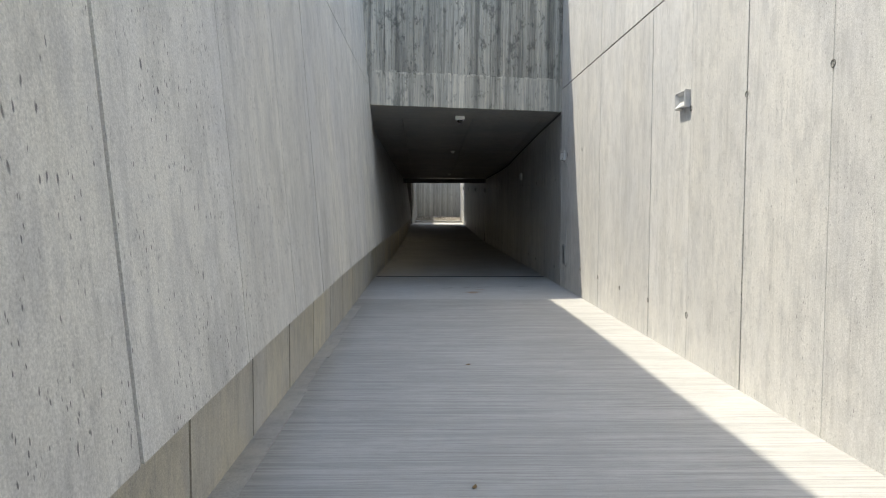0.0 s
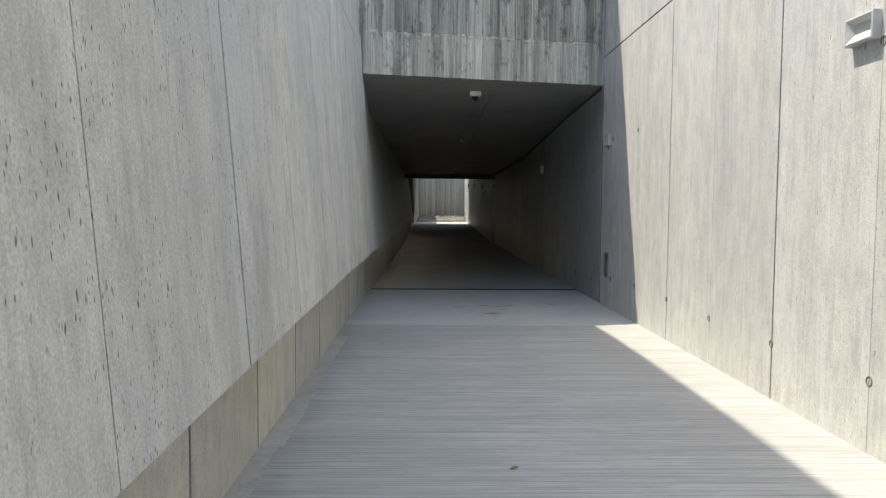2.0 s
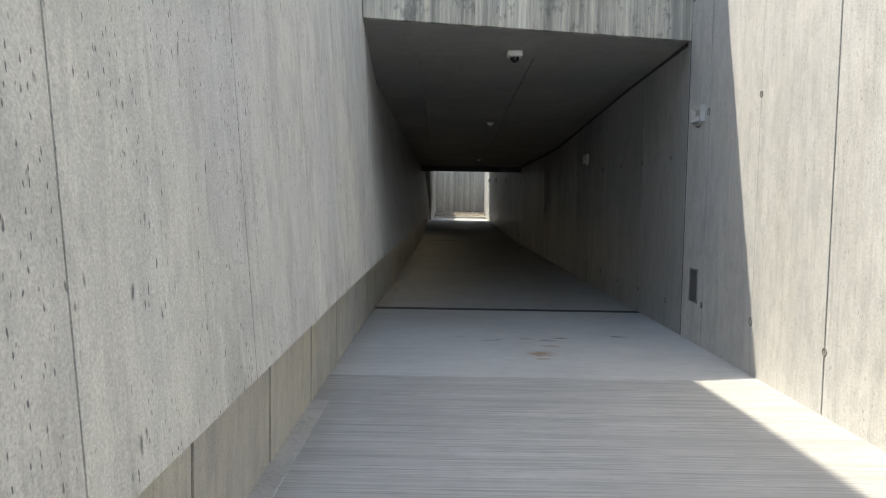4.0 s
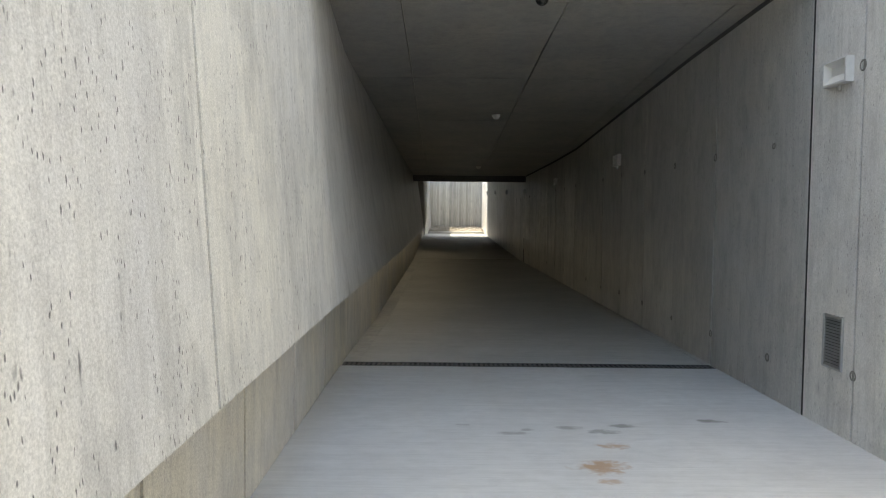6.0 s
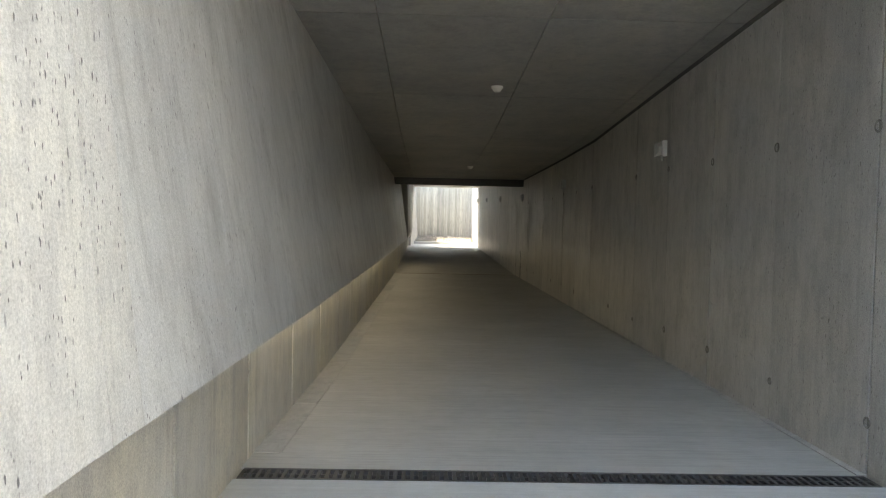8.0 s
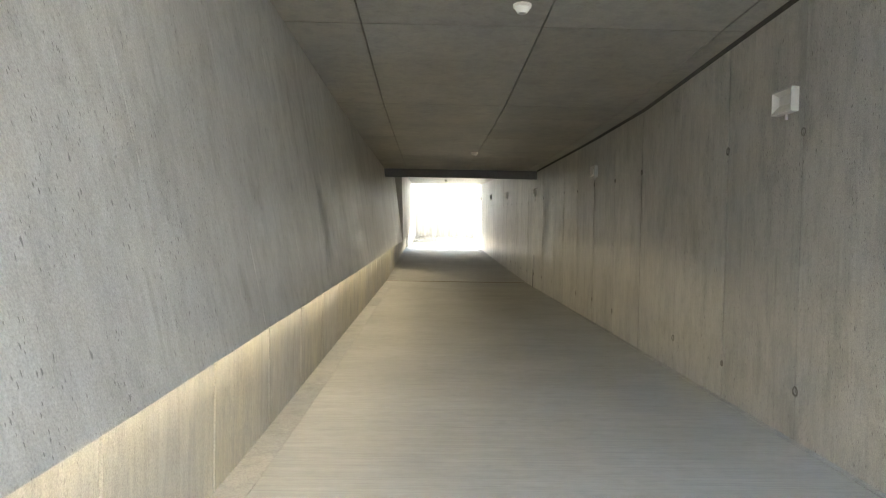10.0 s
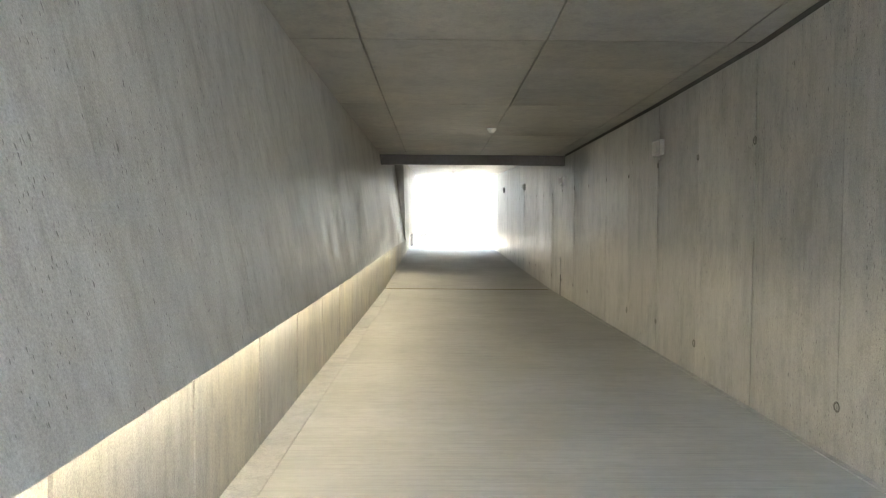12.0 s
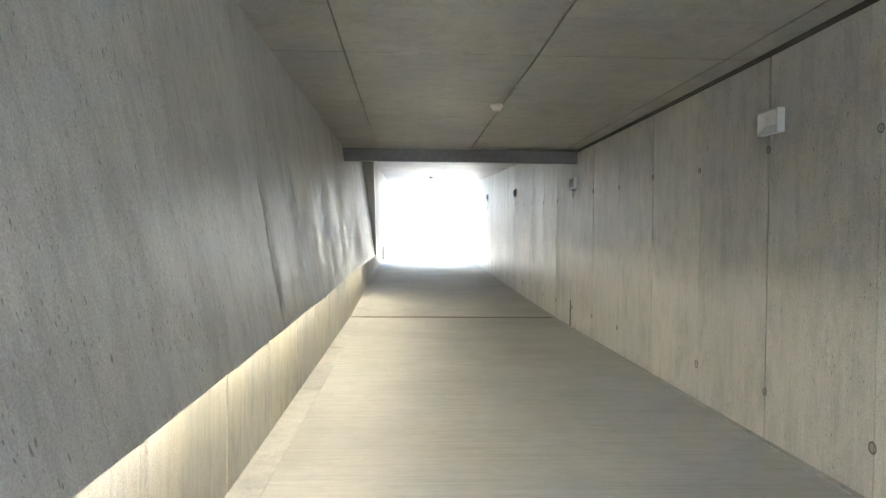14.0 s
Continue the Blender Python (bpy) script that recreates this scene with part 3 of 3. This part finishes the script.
# ---- plain closing walls and banks ----
wall_block("wall_start", -1.6, RX + 0.45, START - 0.4, START, -0.4, 3.0, WALL, "plain concrete wall behind the ramp")
bm = bmesh.new()
solid(bm, -60, -1.2, -60, EXIT, 6.0, 6.3)
solid(bm, -60, -1.52, EXIT, 53, 3.2, 3.6)
solid(bm, RX + 0.45, 60, -60, 80, 6.0, 6.3)
solid(bm, -1.2, RX + 0.45, 14.0, EXIT - 0.4, 6.0, 6.3)
tagged(new("ground", mesh_of("ground", bm, GRASS)), "rough grass on the banks above the cut", "ground", kind="structure")


# ---- drains ----
def drain(y, z, iron):
    x0, x1 = lerp(PLINTH_X, y) + 0.02, RX - 0.015
    thing = tagged(new("channel_drain"), "dark cast iron slotted channel drain across the floor", "drain", "channel drains")
    thing.location = (0, y, z)
    bm = bmesh.new()
    solid(bm, x0, x1, -SLOT, SLOT, -0.2, -0.09)
    part("channel", bm, PIT, thing)
    for s in (-1, 1):
        bm = bmesh.new()
        a, b = sorted((s * (SLOT - 0.022), s * SLOT))
        solid(bm, x0, x1, a, b, -0.1, 0.002, 0.002)
        part("rail", bm, iron, thing)
    bm = bmesh.new()
    solid(bm, x0, x1, -0.006, 0.006, -0.02, -0.001)
    part("rib", bm, iron, thing)
    bm = bmesh.new()
    solid(bm, -0.011, 0.011, -SLOT + 0.02, SLOT - 0.02, -0.022, 0.0, 0.002)
    bar = mesh_of("bar", bm, iron)
    n = int((x1 - x0) / 0.0455)
    for i in range(n + 1):
        ob = new("bar", bar)
        ob.parent = thing
        ob.location = (x0 + 0.008 + (x1 - x0 - 0.016) * i / n, 0, 0)


drain(DRAIN_A, 0.0, GRATE)
drain(DRAIN_B, 0.0, GRATE_LIT)


# ---- wall lamps ----
def wall_lamp():
    thing = tagged(new("wall_lamp"), "square grey wall lamp with recessed white reflector", "lamp", "lamps along the wall")
    w, h, d = 0.135, 0.08, 0.05
    bm = bmesh.new()                         # frame with a funnel-shaped recess
    rings = [(0.0, w, h), (-d, w, h), (-d - 0.004, w - 0.012, h - 0.012)]
    loops = [[bm.verts.new((x, sy * a, sz * b)) for sy, sz in ((-1, -1), (1, -1), (1, 1), (-1, 1))] for x, a, b in rings]
    for p, q in zip(loops, loops[1:]):
        for i in range(4):
            j = (i + 1) % 4
            bm.faces.new((p[i], p[j], q[j], q[i]))
    bm.faces.new(loops[0][::-1])
    body = part("body", bm, GREY, thing)
    bm = bmesh.new()
    outer = [bm.verts.new((-d - 0.004, sy * (w - 0.012), sz * (h - 0.012))) for sy, sz in ((-1, -1), (1, -1), (1, 1), (-1, 1))]
    inner = [bm.verts.new((-d + 0.03, sy * (w - 0.05), sz * 0.03 + 0.012)) for sy, sz in ((-1, -1), (1, -1), (1, 1), (-1, 1))]
    for i in range(4):
        j = (i + 1) % 4
        bm.faces.new((outer[i], outer[j], inner[j], inner[i]))
    bm.faces.new(inner)
    part("reflector", bm, LENS, thing, "white funnel reflector")
    bm = bmesh.new()
    drum(bm, pose(-0.012, 0.0, -h - 0.018, 0, 0, 0), 0.011, 0.011, 0.04, 10)
    part("cable_gland", bm, GREY, thing)
    return thing


LAMP_Y = 7.3
lamp = wall_lamp()
lamp.location = (RX - 0.001, LAMP_Y, 2.42)
for y in (13.14, 18.86, 24.35, 30.1, 35.85, 41.6, 47.2):
    copy_thing(lamp, pose(RX - 0.001, y, lerp(LAMP_Z, y)))

# ---- vent grille ----
grille = tagged(new("vent_grille"), "grey metal louvre grille low in the wall", "vent")
grille.location = (RX, 13.13, 0.585)
for name, a, b, c, d in (("frame_side", -0.115, -0.095, -0.175, 0.175), ("frame_side", 0.095, 0.115, -0.175, 0.175), ("frame_rail", -0.095, 0.095, -0.175, -0.157), ("frame_rail", -0.095, 0.095, 0.157, 0.175)):
    bm = bmesh.new()
    solid(bm, -0.014, 0.0, a, b, c, d, 0.002)
    part(name, bm, ALU, grille)
bm = bmesh.new()
solid(bm, -0.003, 0.0, -0.095, 0.095, -0.157, 0.157)
part("backing", bm, SEAL, grille)
bm = bmesh.new()
hexa(bm, [(-0.013, -0.095, -0.008), (-0.011, -0.095, -0.008), (-0.011, 0.095, -0.008), (-0.013, 0.095, -0.008)],
     [(-0.006, -0.095, 0.006), (-0.004, -0.095, 0.006), (-0.004, 0.095, 0.006), (-0.006, 0.095, 0.006)])
slat = mesh_of("slat", bm, ALU)
for i in range(16):
    ob = new("slat", slat)
    ob.parent = grille
    ob.location = (0, 0, -0.149 + 0.0199 * i)


# ---- ceiling devices ----
def detector(x, y, z):
    thing = tagged(new("smoke_detector"), "round white smoke detector on the ceiling", "detector", "ceiling detectors")
    thing.location = (x, y, z)
    bm = bmesh.new()
    drum(bm, pose(0, 0, -0.012), 0.062, 0.062, 0.024, 24)
    part("base", bm, WHITE, thing)
    bm = bmesh.new()
    drum(bm, pose(0, 0, -0.042), 0.034, 0.056, 0.034, 24)
    part("head", bm, WHITE, thing)
    bm = bmesh.new()
    drum(bm, pose(0, 0, -0.062), 0.026, 0.026, 0.008, 18)
    part("cap", bm, GREY, thing)
    return thing


for y in (19.05, 26.5):
    detector(0.84 if y < 20 else 0.99, y, lerp(CEIL_Z, y))
detector(0.85, 42.0, lerp(CEIL2_Z, 42.0))

cam_box = tagged(new("security_camera"), "white dome camera on a square ceiling box", "camera")
cam_box.location = (0.79, 14.03, 3.108)
bm = bmesh.new()
solid(bm, -0.085, 0.085, -0.07, 0.07, -0.075, 0, 0.012)
part("housing", bm, WHITE, cam_box)
bm = bmesh.new()
bmesh.ops.create_uvsphere(bm, u_segments=18, v_segments=10, radius=0.05, matrix=pose(0, 0, -0.085))
part("dome", bm, BLACK, cam_box, "black tinted dome")

# service conduit low on the straight wall by the second drain
conduit = tagged(new("conduit"), "short grey conduit on the wall by the drain", "conduit")
conduit.location = (RX, 30.25, 0)
bm = bmesh.new()
solid(bm, -0.02, 0, -0.02, 0.02, 0.40, 0.72, 0.004)
part("box", bm, GREY, conduit)
bm = bmesh.new()
drum(bm, pose(-0.008, 0, 0.2), 0.008, 0.008, 0.4, 8)
part("pipe", bm, STEEL, conduit)


# ---- light strip hidden under the leaning wall ----
GLOW = bpy.data.materials.new("warm_light_strip")
GLOW.use_nodes = True
GLOW.node_tree.nodes["Principled BSDF"].inputs["Base Color"].default_value = (0.8, 0.75, 0.65, 1)
GLOW.node_tree.nodes["Principled BSDF"].inputs["Emission Color"].default_value = (1.0, 0.90, 0.74, 1)
GLOW.node_tree.nodes["Principled BSDF"].inputs["Emission Strength"].default_value = 1.5


def strip_light(y0, y1):
    thing = tagged(new("strip_light"), "warm strip light hidden under the wall's lower edge", "light", "strip lights")
    thing.location = (0, y0, 0)
    for name, mat, w0, w1, top, low in (("profile", ALU, 0.145, 0.113, 0.003, -0.012), ("diffuser", GLOW, 0.112, 0.100, 0.003, -0.014)):
        bm = bmesh.new()
        ends = []
        for y in (y0, y1):
            x, z = lerp(LOW_X, y), lerp(LOW_Z, y)
            ends.append([(x - w0, y - y0, z + low), (x - w1, y - y0, z + low), (x - w1, y - y0, z + top), (x - w0, y - y0, z + top)])
        a, b = ends
        hexa(bm, [a[0], a[1], b[1], b[0]], [a[3], a[2], b[2], b[3]])
        part(name, bm, mat, thing)
    return thing


y = 15.4
while y < 33.5:
    strip_light(y + 0.004, y + 1.496)
    y += 1.5


# ---- small dry things ----
LEAF = plain("dry_leaf", (0.20, 0.13, 0.06), 0.8, 0, 0.4, 30)


def leaf_mesh(bm, m, size, curl):
    pts = [(-1, 0, 0.2), (-0.4, 0.42, 0.05), (0.3, 0.36, 0.1), (1, 0, 0.35), (0.3, -0.36, 0.0), (-0.4, -0.42, 0.12)]
    vs = [bm.verts.new(m @ Vector((x * size, y * size, z * size * curl))) for x, y, z in pts]
    mid = bm.verts.new(m @ Vector((0, 0, 0.01)))
    for i in range(6):
        bm.faces.new((mid, vs[i], vs[(i + 1) % 6]))


for x, y, turn in ((0.55, 6.9, 20), (0.42, 4.1, 75)):
    bm = bmesh.new()
    leaf_mesh(bm, pose(0, 0, 0.004, 0, 0, turn), 0.028, 0.6)
    ob = tagged(new("dry_leaf", mesh_of("dry_leaf", bm, LEAF)), "curled brown dry leaf on the concrete floor", "leaf")
    ob.location = (x, y, 0.0)

rng = random.Random(21)
bm = bmesh.new()
for i in range(1500):
    u, v = rng.uniform(-1.3, RX), rng.random()
    leaf_mesh(bm, pose(u, 50.17 + 2.4 * v, 0.51 + 0.25 * v + rng.uniform(0, 0.05), rng.uniform(-30, 30), rng.uniform(-30, 30), rng.uniform(0, 360)), rng.uniform(0.03, 0.07), 0.7)
tagged(new("leaf_litter", mesh_of("leaf_litter", bm, plain("pale_dry_leaves", (0.46, 0.42, 0.36), 0.8, 0, 0.5, 9))), "pale dry leaves on the bed", "leaves", kind="stuff")
